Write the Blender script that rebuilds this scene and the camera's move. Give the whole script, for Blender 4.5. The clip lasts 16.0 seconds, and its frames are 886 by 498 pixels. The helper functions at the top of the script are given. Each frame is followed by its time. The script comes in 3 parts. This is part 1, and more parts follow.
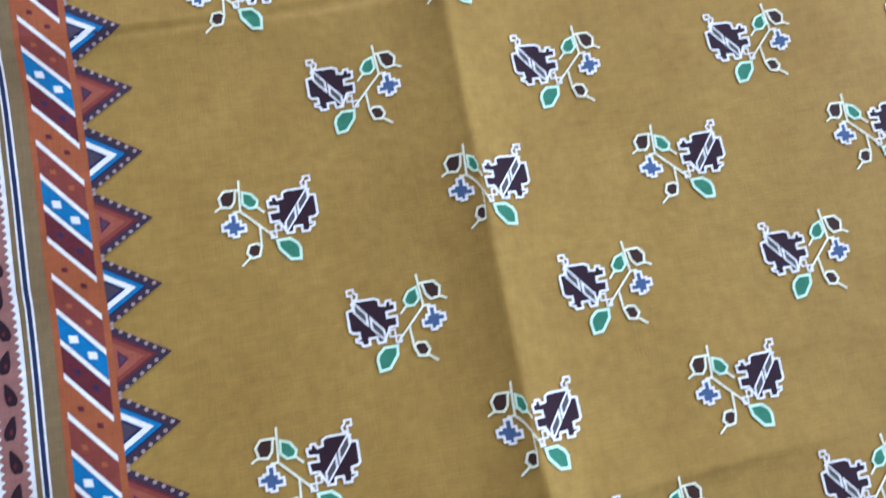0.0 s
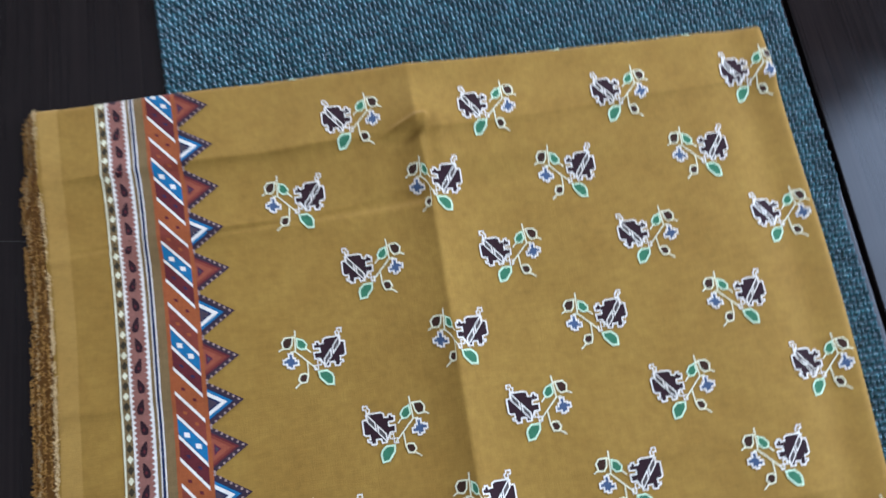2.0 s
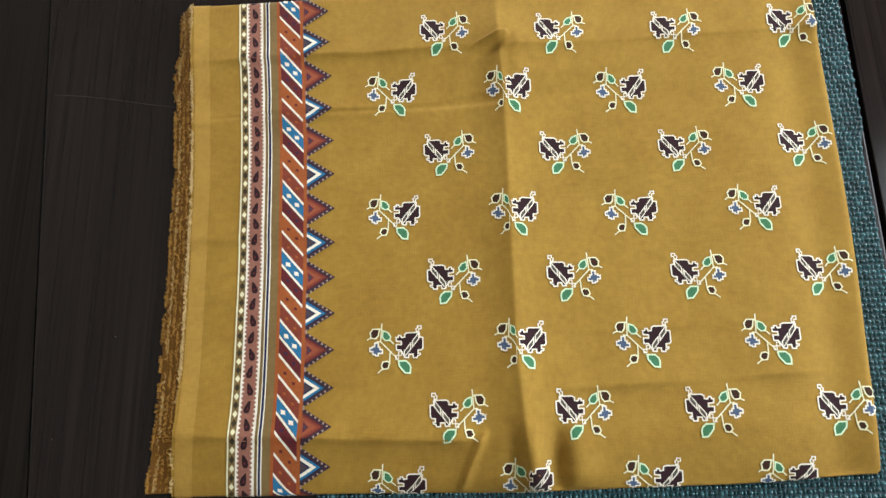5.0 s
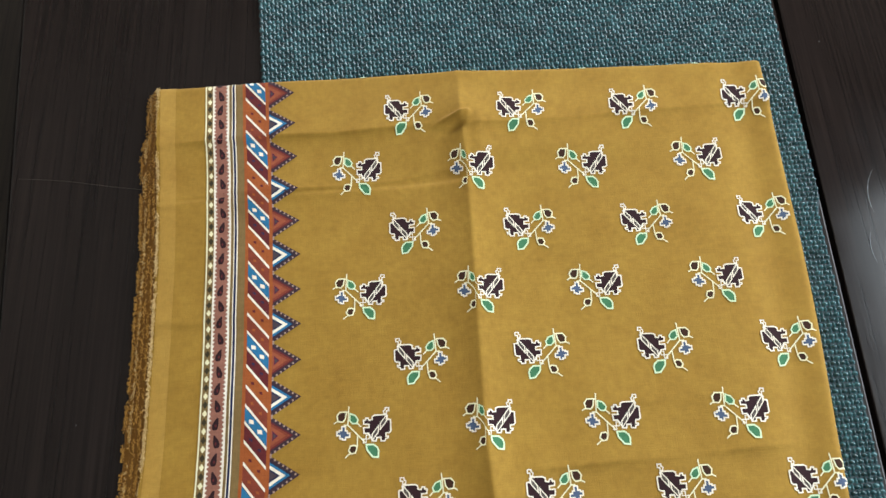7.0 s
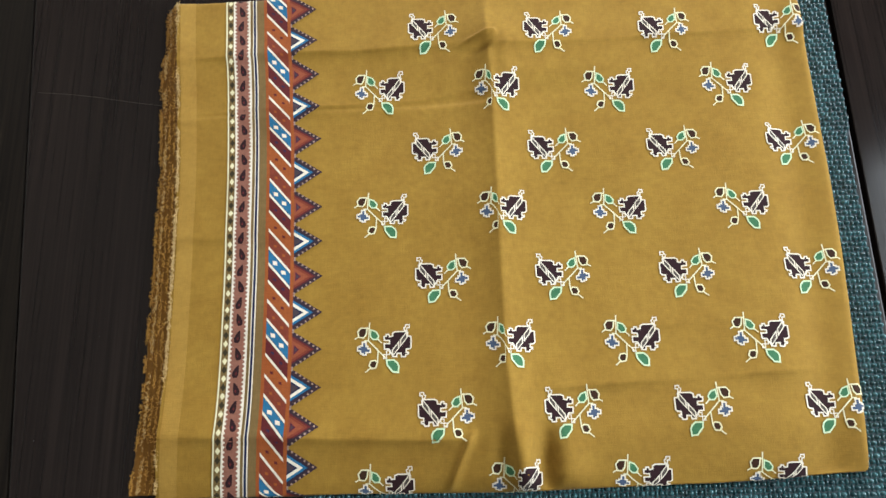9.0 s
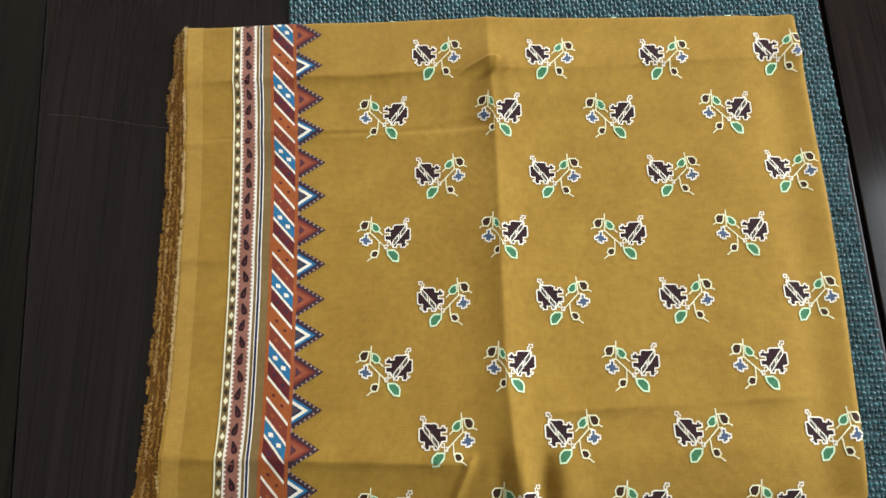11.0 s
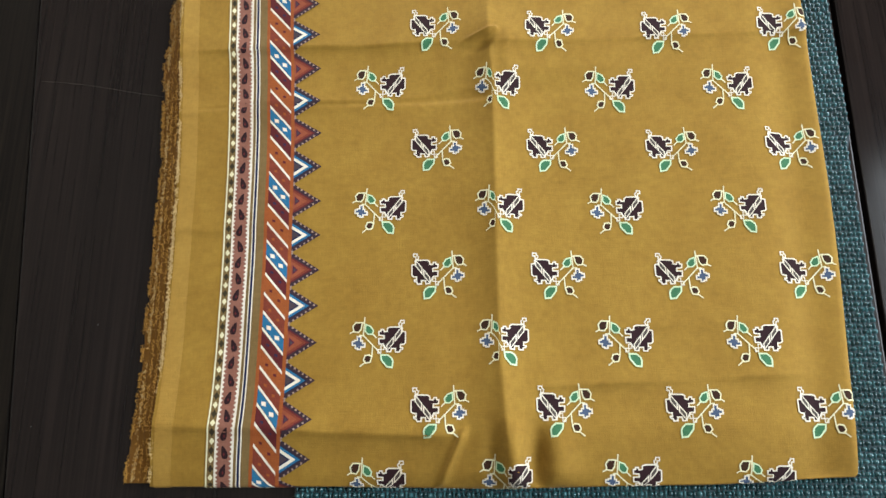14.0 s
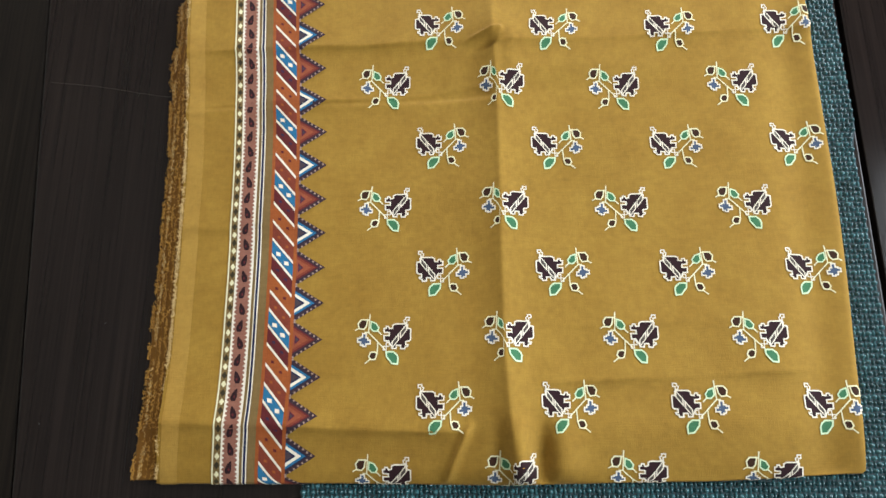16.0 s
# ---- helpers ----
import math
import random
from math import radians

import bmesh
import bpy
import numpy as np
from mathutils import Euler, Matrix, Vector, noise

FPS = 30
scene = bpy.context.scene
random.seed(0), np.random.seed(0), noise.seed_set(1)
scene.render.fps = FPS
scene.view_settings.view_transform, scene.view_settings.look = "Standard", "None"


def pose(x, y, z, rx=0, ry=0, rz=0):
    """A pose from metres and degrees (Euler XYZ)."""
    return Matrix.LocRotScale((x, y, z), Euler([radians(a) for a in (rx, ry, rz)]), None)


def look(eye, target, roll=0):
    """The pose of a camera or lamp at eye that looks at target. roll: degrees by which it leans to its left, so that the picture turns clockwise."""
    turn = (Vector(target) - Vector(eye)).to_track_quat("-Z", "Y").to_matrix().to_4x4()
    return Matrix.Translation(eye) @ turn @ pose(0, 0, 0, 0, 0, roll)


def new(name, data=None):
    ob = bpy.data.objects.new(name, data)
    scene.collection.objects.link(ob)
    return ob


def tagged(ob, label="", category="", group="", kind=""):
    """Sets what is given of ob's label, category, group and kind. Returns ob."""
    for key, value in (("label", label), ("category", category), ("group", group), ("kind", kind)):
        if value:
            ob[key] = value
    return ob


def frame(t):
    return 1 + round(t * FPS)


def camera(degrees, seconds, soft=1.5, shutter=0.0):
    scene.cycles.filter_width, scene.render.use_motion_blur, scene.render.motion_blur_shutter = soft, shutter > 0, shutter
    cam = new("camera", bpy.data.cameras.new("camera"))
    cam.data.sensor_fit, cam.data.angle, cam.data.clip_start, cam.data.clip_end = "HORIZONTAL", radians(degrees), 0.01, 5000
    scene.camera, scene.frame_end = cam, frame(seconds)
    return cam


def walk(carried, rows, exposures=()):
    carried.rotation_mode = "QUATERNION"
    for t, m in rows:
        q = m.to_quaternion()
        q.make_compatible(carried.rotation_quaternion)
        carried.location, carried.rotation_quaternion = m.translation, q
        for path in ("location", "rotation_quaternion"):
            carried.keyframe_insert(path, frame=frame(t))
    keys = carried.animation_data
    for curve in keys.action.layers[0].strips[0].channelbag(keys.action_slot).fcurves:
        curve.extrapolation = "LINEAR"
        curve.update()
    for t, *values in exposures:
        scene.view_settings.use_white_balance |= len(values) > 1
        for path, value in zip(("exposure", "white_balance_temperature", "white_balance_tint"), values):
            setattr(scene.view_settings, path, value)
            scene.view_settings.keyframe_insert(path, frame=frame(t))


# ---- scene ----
cam = camera(63.02, 16.0, 1.5, 0.5)
ROWS = [
    (0.0, -0.0356, -0.0468, 0.2046, 11.09, -4.95, -10.80),
    (0.5, -0.0239, -0.0367, 0.2089, 12.30, -4.48, -10.43),
    (1.0, -0.0192, -0.0290, 0.2163, 12.64, -4.79, -9.84),
    (1.5, -0.0129, -0.0318, 0.2519, 12.37, -1.31, -12.50),
    (2.0, -0.0146, -0.0418, 0.3087, 15.82, -0.77, -8.95),
    (2.5, -0.0113, -0.0544, 0.3259, 18.87, 0.55, -3.97),
    (3.0, -0.0099, -0.0646, 0.3350, 17.44, 1.70, -1.88),
    (3.5, -0.0124, -0.0802, 0.3399, 15.94, 2.47, -1.70),
    (3.7, -0.0154, -0.0920, 0.3446, 15.84, 2.39, -0.95),
    (5.8, -0.0195, -0.1123, 0.3571, 15.59, 2.81, -2.28),
    (6.0, -0.0176, -0.1052, 0.3579, 16.89, 2.09, -2.55),
    (6.5, -0.0136, -0.0992, 0.3609, 18.95, 2.05, -2.38),
    (7.0, -0.0106, -0.0991, 0.3592, 19.70, 1.68, -3.07),
    (7.5, -0.0114, -0.1024, 0.3580, 18.22, 1.80, -2.87),
    (8.0, -0.0132, -0.1101, 0.3572, 17.39, 1.83, -1.92),
    (8.5, -0.0155, -0.1122, 0.3556, 16.62, 2.24, -1.49),
    (8.7, -0.0183, -0.1145, 0.3525, 16.09, 2.01, -1.66),
    (10.8, -0.0207, -0.1122, 0.3543, 17.30, 1.36, -1.37),
    (11.0, -0.0189, -0.1104, 0.3570, 17.26, 1.80, -1.19),
    (11.5, -0.0143, -0.1067, 0.3605, 19.37, 1.88, -1.56),
    (12.0, -0.0145, -0.1070, 0.3621, 20.19, 1.61, -0.97),
    (12.5, -0.0142, -0.1078, 0.3602, 17.81, 1.63, -0.33),
    (13.0, -0.0136, -0.1094, 0.3596, 16.98, 1.91, -0.24),
    (13.5, -0.0149, -0.1117, 0.3572, 16.27, 1.89, 0.01),
    (14.0, -0.0144, -0.1132, 0.3546, 15.64, 1.90, -0.32),
    (14.5, -0.0149, -0.1157, 0.3540, 15.74, 2.00, -0.21),
    (15.0, -0.0154, -0.1158, 0.3541, 15.90, 2.45, -0.57),
    (15.5, -0.0136, -0.1168, 0.3556, 16.26, 2.77, -0.31),
    (16.0, -0.0131, -0.1182, 0.3542, 16.21, 2.53, -0.33),
]
EXPOSURES = [
    (0.0, -0.08, 4750, 20), (1.5, -0.08, 4750, 19), (2.0, -0.24, 5150, 17), (2.5, -0.22, 6500, 13), (3.0, -0.10, 6500, 10), (3.6, -0.03, 6500, 10), (16.0, -0.03, 6500, 10),
]
walk(cam, [(t, pose(x, y, z, rx, ry, rz)) for t, x, y, z, rx, ry, rz in ROWS], EXPOSURES)

# ---- world and light ----
world = bpy.data.worlds.new("world")
scene.world = world
world.use_nodes = True
wn = world.node_tree.nodes
sky = wn.new("ShaderNodeTexSky")
sky.sky_type, sky.sun_disc = "NISHITA", False
sky.sun_elevation, sky.sun_rotation = radians(40), radians(120)
world.node_tree.links.new(sky.outputs[0], wn["Background"].inputs[0])
wn["Background"].inputs[1].default_value = 0.1


def window_light(name, m, width, height, watts, colour):
    data = bpy.data.lights.new(name, "AREA")
    data.shape, data.size, data.size_y, data.energy, data.color = "RECTANGLE", width, height, watts, colour
    ob = new(name, data)
    ob.matrix_world = m
    return ob


window_light("window_daylight", look((1.04, 0.06, 0.76), (0.0, 0.06, 0.62)), 0.92, 1.06, 36, (0.82, 0.93, 1.0))
# unseen fill lamp added on the far side to bring out the cross creases
window_light("far_fill_light", look((0.15, 1.86, 0.80), (0.0, 0.0, 0.30)), 1.3, 0.95, 42.5, (0.95, 0.98, 1.0))

WIN_E, WIN_N = (-0.43, 0.55, 0.2, 1.32), (-0.6, 0.9, 0.25, 1.35)

# ---- materials ----
def shader(name, colour, rough=0.6, metal=0.0):
    m = bpy.data.materials.new(name)
    m.use_nodes = True
    n = m.node_tree.nodes
    p = n["Principled BSDF"]
    p.inputs["Base Color"].default_value = (*colour, 1)
    p.inputs["Roughness"].default_value = rough
    p.inputs["Metallic"].default_value = metal
    return m, n, m.node_tree.links, p


def coords(n, l, scale):
    tc, mp = n.new("ShaderNodeTexCoord"), n.new("ShaderNodeMapping")
    mp.inputs["Scale"].default_value = scale
    l.new(tc.outputs["Object"], mp.inputs["Vector"])
    return mp.outputs["Vector"]


def noise_tex(n, l, vec, scale, detail=3.0, rough=0.55):
    t = n.new("ShaderNodeTexNoise")
    t.inputs["Scale"].default_value, t.inputs["Detail"].default_value = scale, detail
    t.inputs["Roughness"].default_value = rough
    l.new(vec, t.inputs["Vector"])
    return t.outputs["Fac"]


def ramp(n, l, fac, stops):
    r = n.new("ShaderNodeValToRGB")
    e = r.color_ramp.elements
    while len(e) < len(stops):
        e.new(0.5)
    for k, (pos, col) in zip(e, stops):
        k.position, k.color = pos, (*col, 1)
    l.new(fac, r.inputs["Fac"])
    return r.outputs["Color"]


def blend(n, l, mode, fac, a, b):
    x = n.new("ShaderNodeMix")
    x.data_type, x.blend_type = "RGBA", mode
    x.inputs["Factor"].default_value = fac
    l.new(a, x.inputs["A"])
    l.new(b, x.inputs["B"])
    return x.outputs["Result"]


def maths(n, l, op, a, b):
    x = n.new("ShaderNodeMath")
    x.operation = op
    l.new(a, x.inputs[0])
    if isinstance(b, (int, float)):
        x.inputs[1].default_value = b
    else:
        l.new(b, x.inputs[1])
    return x.outputs[0]


def bumped(n, l, p, height, strength, distance):
    b = n.new("ShaderNodeBump")
    b.inputs["Strength"].default_value, b.inputs["Distance"].default_value = strength, distance
    l.new(height, b.inputs["Height"])
    l.new(b.outputs["Normal"], p.inputs["Normal"])


def grey(v):
    return (v, v, v)


def cloth(name, colour, vary=0.16, rough=0.80, sheen=0.06):
    """Printed plain-woven cotton silk: slubs along both threads, soft mottling, fine thread relief."""
    m, n, l, p = shader(name, colour, rough)
    warp = noise_tex(n, l, coords(n, l, (3300, 170, 400)), 1.0, 2)
    weft = noise_tex(n, l, coords(n, l, (160, 3100, 400)), 1.0, 2)
    slub = maths(n, l, "ADD", warp, weft)
    slub = maths(n, l, "MULTIPLY", slub, 0.5)
    thread = ramp(n, l, slub, ((0.32, grey(1 - vary)), (0.68, grey(1 + 0.0))))
    blot = ramp(n, l, noise_tex(n, l, coords(n, l, (1, 1, 1)), 42, 5, 0.65), ((0.28, (0.82, 0.77, 0.70)), (0.70, grey(1.0))))
    faded = ramp(n, l, noise_tex(n, l, coords(n, l, (1, 1, 1)), 330, 3, 0.6), ((0.3, grey(0.85)), (0.7, grey(1.0))))
    blot = blend(n, l, "MULTIPLY", 1.0, blot, faded)
    base = n.new("ShaderNodeRGB")
    base.outputs[0].default_value = (*colour, 1)
    c = blend(n, l, "MULTIPLY", 1.0, base.outputs[0], thread)
    c = blend(n, l, "MULTIPLY", 1.0, c, blot)
    l.new(c, p.inputs["Base Color"])
    bumped(n, l, p, slub, 0.35, 0.0004)
    p.inputs["Sheen Weight"].default_value = sheen
    p.inputs["Sheen Roughness"].default_value = 0.4
    p.inputs["Specular IOR Level"].default_value = 0.16
    return m


def wood(name, dark, light, rough):
    m, n, l, p = shader(name, dark, rough)
    fine = noise_tex(n, l, coords(n, l, (620, 7, 60)), 1.0, 4, 0.6)
    broad = noise_tex(n, l, coords(n, l, (60, 3, 20)), 1.0, 3)
    c = ramp(n, l, fine, ((0.35, dark), (0.7, light)))
    c = blend(n, l, "MULTIPLY", 0.6, c, ramp(n, l, broad, ((0.3, grey(0.55)), (0.7, grey(1.0)))))
    l.new(c, p.inputs["Base Color"])
    rg = ramp(n, l, noise_tex(n, l, coords(n, l, (1, 1, 1)), 30, 4), ((0.3, grey(rough - 0.03)), (0.75, grey(rough + 0.07))))
    l.new(rg, p.inputs["Roughness"])
    bumped(n, l, p, fine, 0.06, 0.0003)
    p.inputs["Specular IOR Level"].default_value = 0.2
    return m


OCHRE = cloth("ochre_cloth", (0.350, 0.196, 0.031))
OCHRE_PALE = cloth("pale_selvedge_cloth", (0.42, 0.242, 0.048))
OLIVE = cloth("olive_brown_print", (0.22, 0.140, 0.052))
CREAM = cloth("cream_print", (0.86, 0.80, 0.52), 0.08)
WHITE = cloth("white_print", (0.88, 0.80, 0.67), 0.08)
MINT = cloth("pale_mint_print", (0.66, 0.82, 0.54), 0.08)
BLACKISH = cloth("dark_plum_print", (0.033, 0.012, 0.015), 0.3)
BUD = cloth("dark_brown_print", (0.050, 0.020, 0.010), 0.3)
GREEN = cloth("leaf_green_print", (0.062, 0.200, 0.100), 0.25)
BLUE = cloth("blossom_blue_print", (0.082, 0.118, 0.205), 0.25)
ORANGE = cloth("orange_print", (0.38, 0.100, 0.026), 0.25)
RUST = cloth("rust_print", (0.24, 0.050, 0.028), 0.25)
BRICK = cloth("brick_print", (0.33, 0.085, 0.040), 0.25)
MAROON = cloth("maroon_print", (0.135, 0.022, 0.024), 0.3)
PLUM = cloth("plum_print", (0.11, 0.020, 0.045), 0.3)
ROSE = cloth("dusty_rose_print", (0.33, 0.140, 0.100), 0.25)
SKY = cloth("sky_blue_print", (0.030, 0.175, 0.35), 0.25)
NAVY = cloth("navy_print", (0.022, 0.028, 0.075), 0.3)
PEACH = cloth("peach_print", (0.40, 0.27, 0.22), 0.2)
SAGE = cloth("grey_green_print", (0.105, 0.085, 0.075), 0.2)
DUSK = cloth("dark_aubergine_print", (0.050, 0.028, 0.040), 0.3)
LILAC = cloth("grey_lilac_print", (0.075, 0.052, 0.064), 0.2)
DARKOLIVE = cloth("dark_olive_print", (0.05, 0.038, 0.018), 0.3)
FRAY = cloth("golden_frayed_thread", (0.66, 0.44, 0.18), 0.3, 0.6, 0.2)
FRAY_BROWN = cloth("brown_frayed_thread", (0.52, 0.26, 0.045), 0.3, 0.7, 0.2)
# the same ochre with the shade beneath the upper layer put into its colour
UNDER = cloth("shaded_ochre_cloth", (0.25, 0.112, 0.018))
TABLE = wood("espresso_wood", (0.0082, 0.0056, 0.0050), (0.0185, 0.0122, 0.0102), 0.13)
LEAF_WOOD = wood("brown_matt_wood", (0.006, 0.0042, 0.0030), (0.015, 0.0105, 0.0072), 0.62)
LEAF_WOOD.node_tree.nodes["Principled BSDF"].inputs["Specular IOR Level"].default_value = 0.08
SEAM = shader("seam_black", (0.003, 0.003, 0.003), 0.8)[0]

m, n, l, p = shader("teal_vinyl_yarn", (0.05, 0.13, 0.15), 0.25)
p.inputs["Specular IOR Level"].default_value = 0.75
rnd = n.new("ShaderNodeNewGeometry").outputs["Random Per Island"]
c = ramp(n, l, rnd, ((0.0, (0.008, 0.040, 0.046)), (0.55, (0.019, 0.074, 0.084)), (1.0, (0.042, 0.125, 0.138))))
l.new(c, p.inputs["Base Color"])
bumped(n, l, p, noise_tex(n, l, coords(n, l, (900, 900, 900)), 1.0, 2), 0.2, 0.0003)
YARN = m
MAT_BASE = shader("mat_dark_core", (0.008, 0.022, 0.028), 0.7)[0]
m, n, l, p = shader("wall_paint", (0.62, 0.60, 0.55), 0.85)
l.new(ramp(n, l, noise_tex(n, l, coords(n, l, (1, 1, 1)), 3, 4), ((0.3, (0.56, 0.54, 0.49)), (0.7, (0.64, 0.62, 0.57)))), p.inputs["Base Color"])
PAINT = m
# darkened colour for the unseen east wall, so the right board mirrors less grey
m, n, l, p = shader("dimmed_wall", (0.16, 0.14, 0.12), 0.9)
l.new(ramp(n, l, noise_tex(n, l, coords(n, l, (1, 1, 1)), 3, 4), ((0.3, (0.14, 0.12, 0.10)), (0.7, (0.18, 0.16, 0.14)))), p.inputs["Base Color"])
DIM_WALL = m
m, n, l, p = shader("floor_stone", (0.30, 0.27, 0.23), 0.4)
l.new(ramp(n, l, noise_tex(n, l, coords(n, l, (1, 1, 1)), 8, 5), ((0.3, (0.24, 0.21, 0.18)), (0.7, (0.34, 0.31, 0.27)))), p.inputs["Base Color"])
STONE = m
FRAME = shader("window_frame_white", (0.75, 0.75, 0.73), 0.4)[0]
THREAD = shader("pale_lint", (0.10, 0.085, 0.065), 0.7)[0]
FIBRE = shader("pale_fibre", (0.45, 0.45, 0.42), 0.6)[0]
SPECK = shader("pale_speck", (0.16, 0.17, 0.18), 0.7)[0]


# ---- building helpers ----
def part(name, bm, material, parent=None, label=""):
    me = bpy.data.meshes.new(name)
    bm.to_mesh(me)
    bm.free()
    return hang(name, me, material, parent, label)


def hang(name, me, material, parent=None, label=""):
    me.materials.append(material)
    ob = new(name, me)
    ob.parent = parent
    if label:
        tagged(ob, label)
    return ob


def mesh(name, verts, faces, smooth=True):
    me = bpy.data.meshes.new(name)
    me.from_pydata(verts, [], faces)
    if smooth:
        me.polygons.foreach_set("use_smooth", [True] * len(me.polygons))
    me.update()
    return me


def box(bm, x0, x1, y0, y1, z0, z1, bevel=0.0):
    r = bmesh.ops.create_cube(bm, size=1.0, matrix=Matrix.LocRotScale(((x0 + x1) / 2, (y0 + y1) / 2, (z0 + z1) / 2), None, (x1 - x0, y1 - y0, z1 - z0)))
    if bevel:
        es = list({e for v in r["verts"] for e in v.link_edges})
        bmesh.ops.bevel(bm, geom=es, offset=bevel, segments=2, affect="EDGES", profile=0.5)


# ---- plan: one unit is the spacing of two flowers in a row ----
U, H = 0.062, 0.011


def place(x, y, z=0.0):
    """Plan units to metres; z from the cloth's upper side."""
    return ((x - 0.6) * U, (y + 1.33) * U, H + z * U)


# ---- room ----
def build_room():
    x0, x1, y0, y1, z0, z1 = -1.9, 1.08, -2.0, 1.9, -0.76, 1.85
    bm = bmesh.new()
    box(bm, x0 - 0.2, x1 + 0.2, y0 - 0.2, y1 + 0.2, z0 - 0.1, z0)
    tagged(part("floor", bm, STONE), "plain beige stone floor", "floor", kind="structure")
    bm = bmesh.new()
    box(bm, x0 - 0.2, x1 + 0.2, y0 - 0.2, y1 + 0.2, z1, z1 + 0.1)
    tagged(part("ceiling", bm, PAINT), "plain off-white painted ceiling", "ceiling", kind="structure")
    bm = bmesh.new()
    box(bm, x0 - 0.2, x0, y0 - 0.2, y1 + 0.2, z0, z1)
    tagged(part("wall_west", bm, PAINT), "plain off-white painted wall", "wall", kind="structure")

    def holed(name, axis, at, a0, a1, h0, h1, lo, hi, low, high, paint, label):
        bm = bmesh.new()
        for s0, s1, t0, t1 in ((a0, lo, h0, h1), (hi, a1, h0, h1), (lo, hi, h0, low), (lo, hi, high, h1)):
            if axis == "x":
                box(bm, at, at + 0.2, s0, s1, t0, t1)
            else:
                box(bm, s0, s1, at, at + 0.2, t0, t1)
        return tagged(part(name, bm, paint), label, "wall", kind="structure")

    holed("wall_east", "x", x1, y0 - 0.2, y1 + 0.2, z0, z1, *WIN_E, DIM_WALL, "taupe painted wall with a window opening")
    holed("wall_north", "y", y1, x0, x1, z0, z1, *WIN_N, PAINT, "off-white painted wall with an added, unseen window opening")
    bm = bmesh.new()
    box(bm, x0, x1, y0 - 0.2, y0, z0, z1)
    tagged(part("wall_south", bm, PAINT), "plain off-white painted wall", "wall", kind="structure")
    # the north window is added out of view to go with the far fill lamp
    for name, axis, at, (lo, hi, low, high) in (("window_1", "x", x1 + 0.1, WIN_E), ("added_window", "y", y1 + 0.1, WIN_N)):
        bm = bmesh.new()
        t = 0.025
        mid = (lo + hi) / 2
        for s0, s1, h0, h1 in ((lo, lo + 0.05, low, high), (hi - 0.05, hi, low, high), (mid - 0.03, mid + 0.03, low + 0.05, high - 0.05),
                               (lo + 0.05, hi - 0.05, low, low + 0.05), (lo + 0.05, hi - 0.05, high - 0.05, high)):
            if axis == "x":
                box(bm, at - t, at + t, s0, s1, h0, h1)
            else:
                box(bm, s0, s1, at - t, at + t, h0, h1)
        tagged(part(name, bm, FRAME), "white painted window frame in the wall", "window", kind="structure")


build_room()


# ---- table ----
def seam_x(y, side):
    """The two joints between the table's boards, in plan units."""
    return -3.525 - 0.082 * (y - 0.5) if side < 0 else 3.663 + 0.0129 * y


def build_table():
    top = new("dining_table")
    tagged(top, "dark espresso-stained wooden table made of wide boards", "table")
    far, near = 9.5, -11.0
    gap = 0.020
    fine = 0.008

    def board(xa, xb, drop=0.0, wooden=TABLE, bevel=0.0005):
        bm = bmesh.new()
        pts = [place(f(y), y) for f, y in ((xa, near), (xb, near), (xb, far), (xa, far))]
        vs = [bm.verts.new((x, y, -drop)) for x, y, _ in pts]
        f = bm.faces.new(vs)
        ext = bmesh.ops.extrude_face_region(bm, geom=[f])
        low = [v for v in ext["geom"] if isinstance(v, bmesh.types.BMVert)]
        bmesh.ops.translate(bm, verts=low, vec=(0, 0, -0.024))
        bmesh.ops.recalc_face_normals(bm, faces=bm.faces)
        es = [e for e in bm.edges if all(v.co.z > -0.01 for v in e.verts)]
        bmesh.ops.bevel(bm, geom=es, offset=bevel, segments=3, affect="EDGES", profile=0.5)
        return part("board", bm, wooden, top)

    board(lambda y: seam_x(y, -1) + fine, lambda y: seam_x(y, 1) - gap, bevel=0.0012)
    board(lambda y: -9.5, lambda y: seam_x(y, -1) - fine, 0.0012, LEAF_WOOD)
    board(lambda y: seam_x(y, 1) + gap, lambda y: 10.5, 0.0002)
    bm = bmesh.new()
    box(bm, -0.60, 0.59, -0.57, 0.64, -0.045, -0.0245)
    part("apron", bm, SEAM, top, "black underframe showing in the joints")
    for x in (-0.55, 0.54):
        for y in (-0.52, 0.59):
            bm = bmesh.new()
            box(bm, x - 0.035, x + 0.035, y - 0.035, y + 0.035, -0.76, -0.0455, 0.003)
            part("leg", bm, TABLE, top)
    return top


build_table()


# ---- woven mat ----
def mat_left(y):
    return -1.225 - 0.066 * (y - 0.9)


def mat_right(y):
    return 3.616 - (0.040 if y < -0.63 else 0.0) - 0.008 * max(0.0, -0.63 - y)


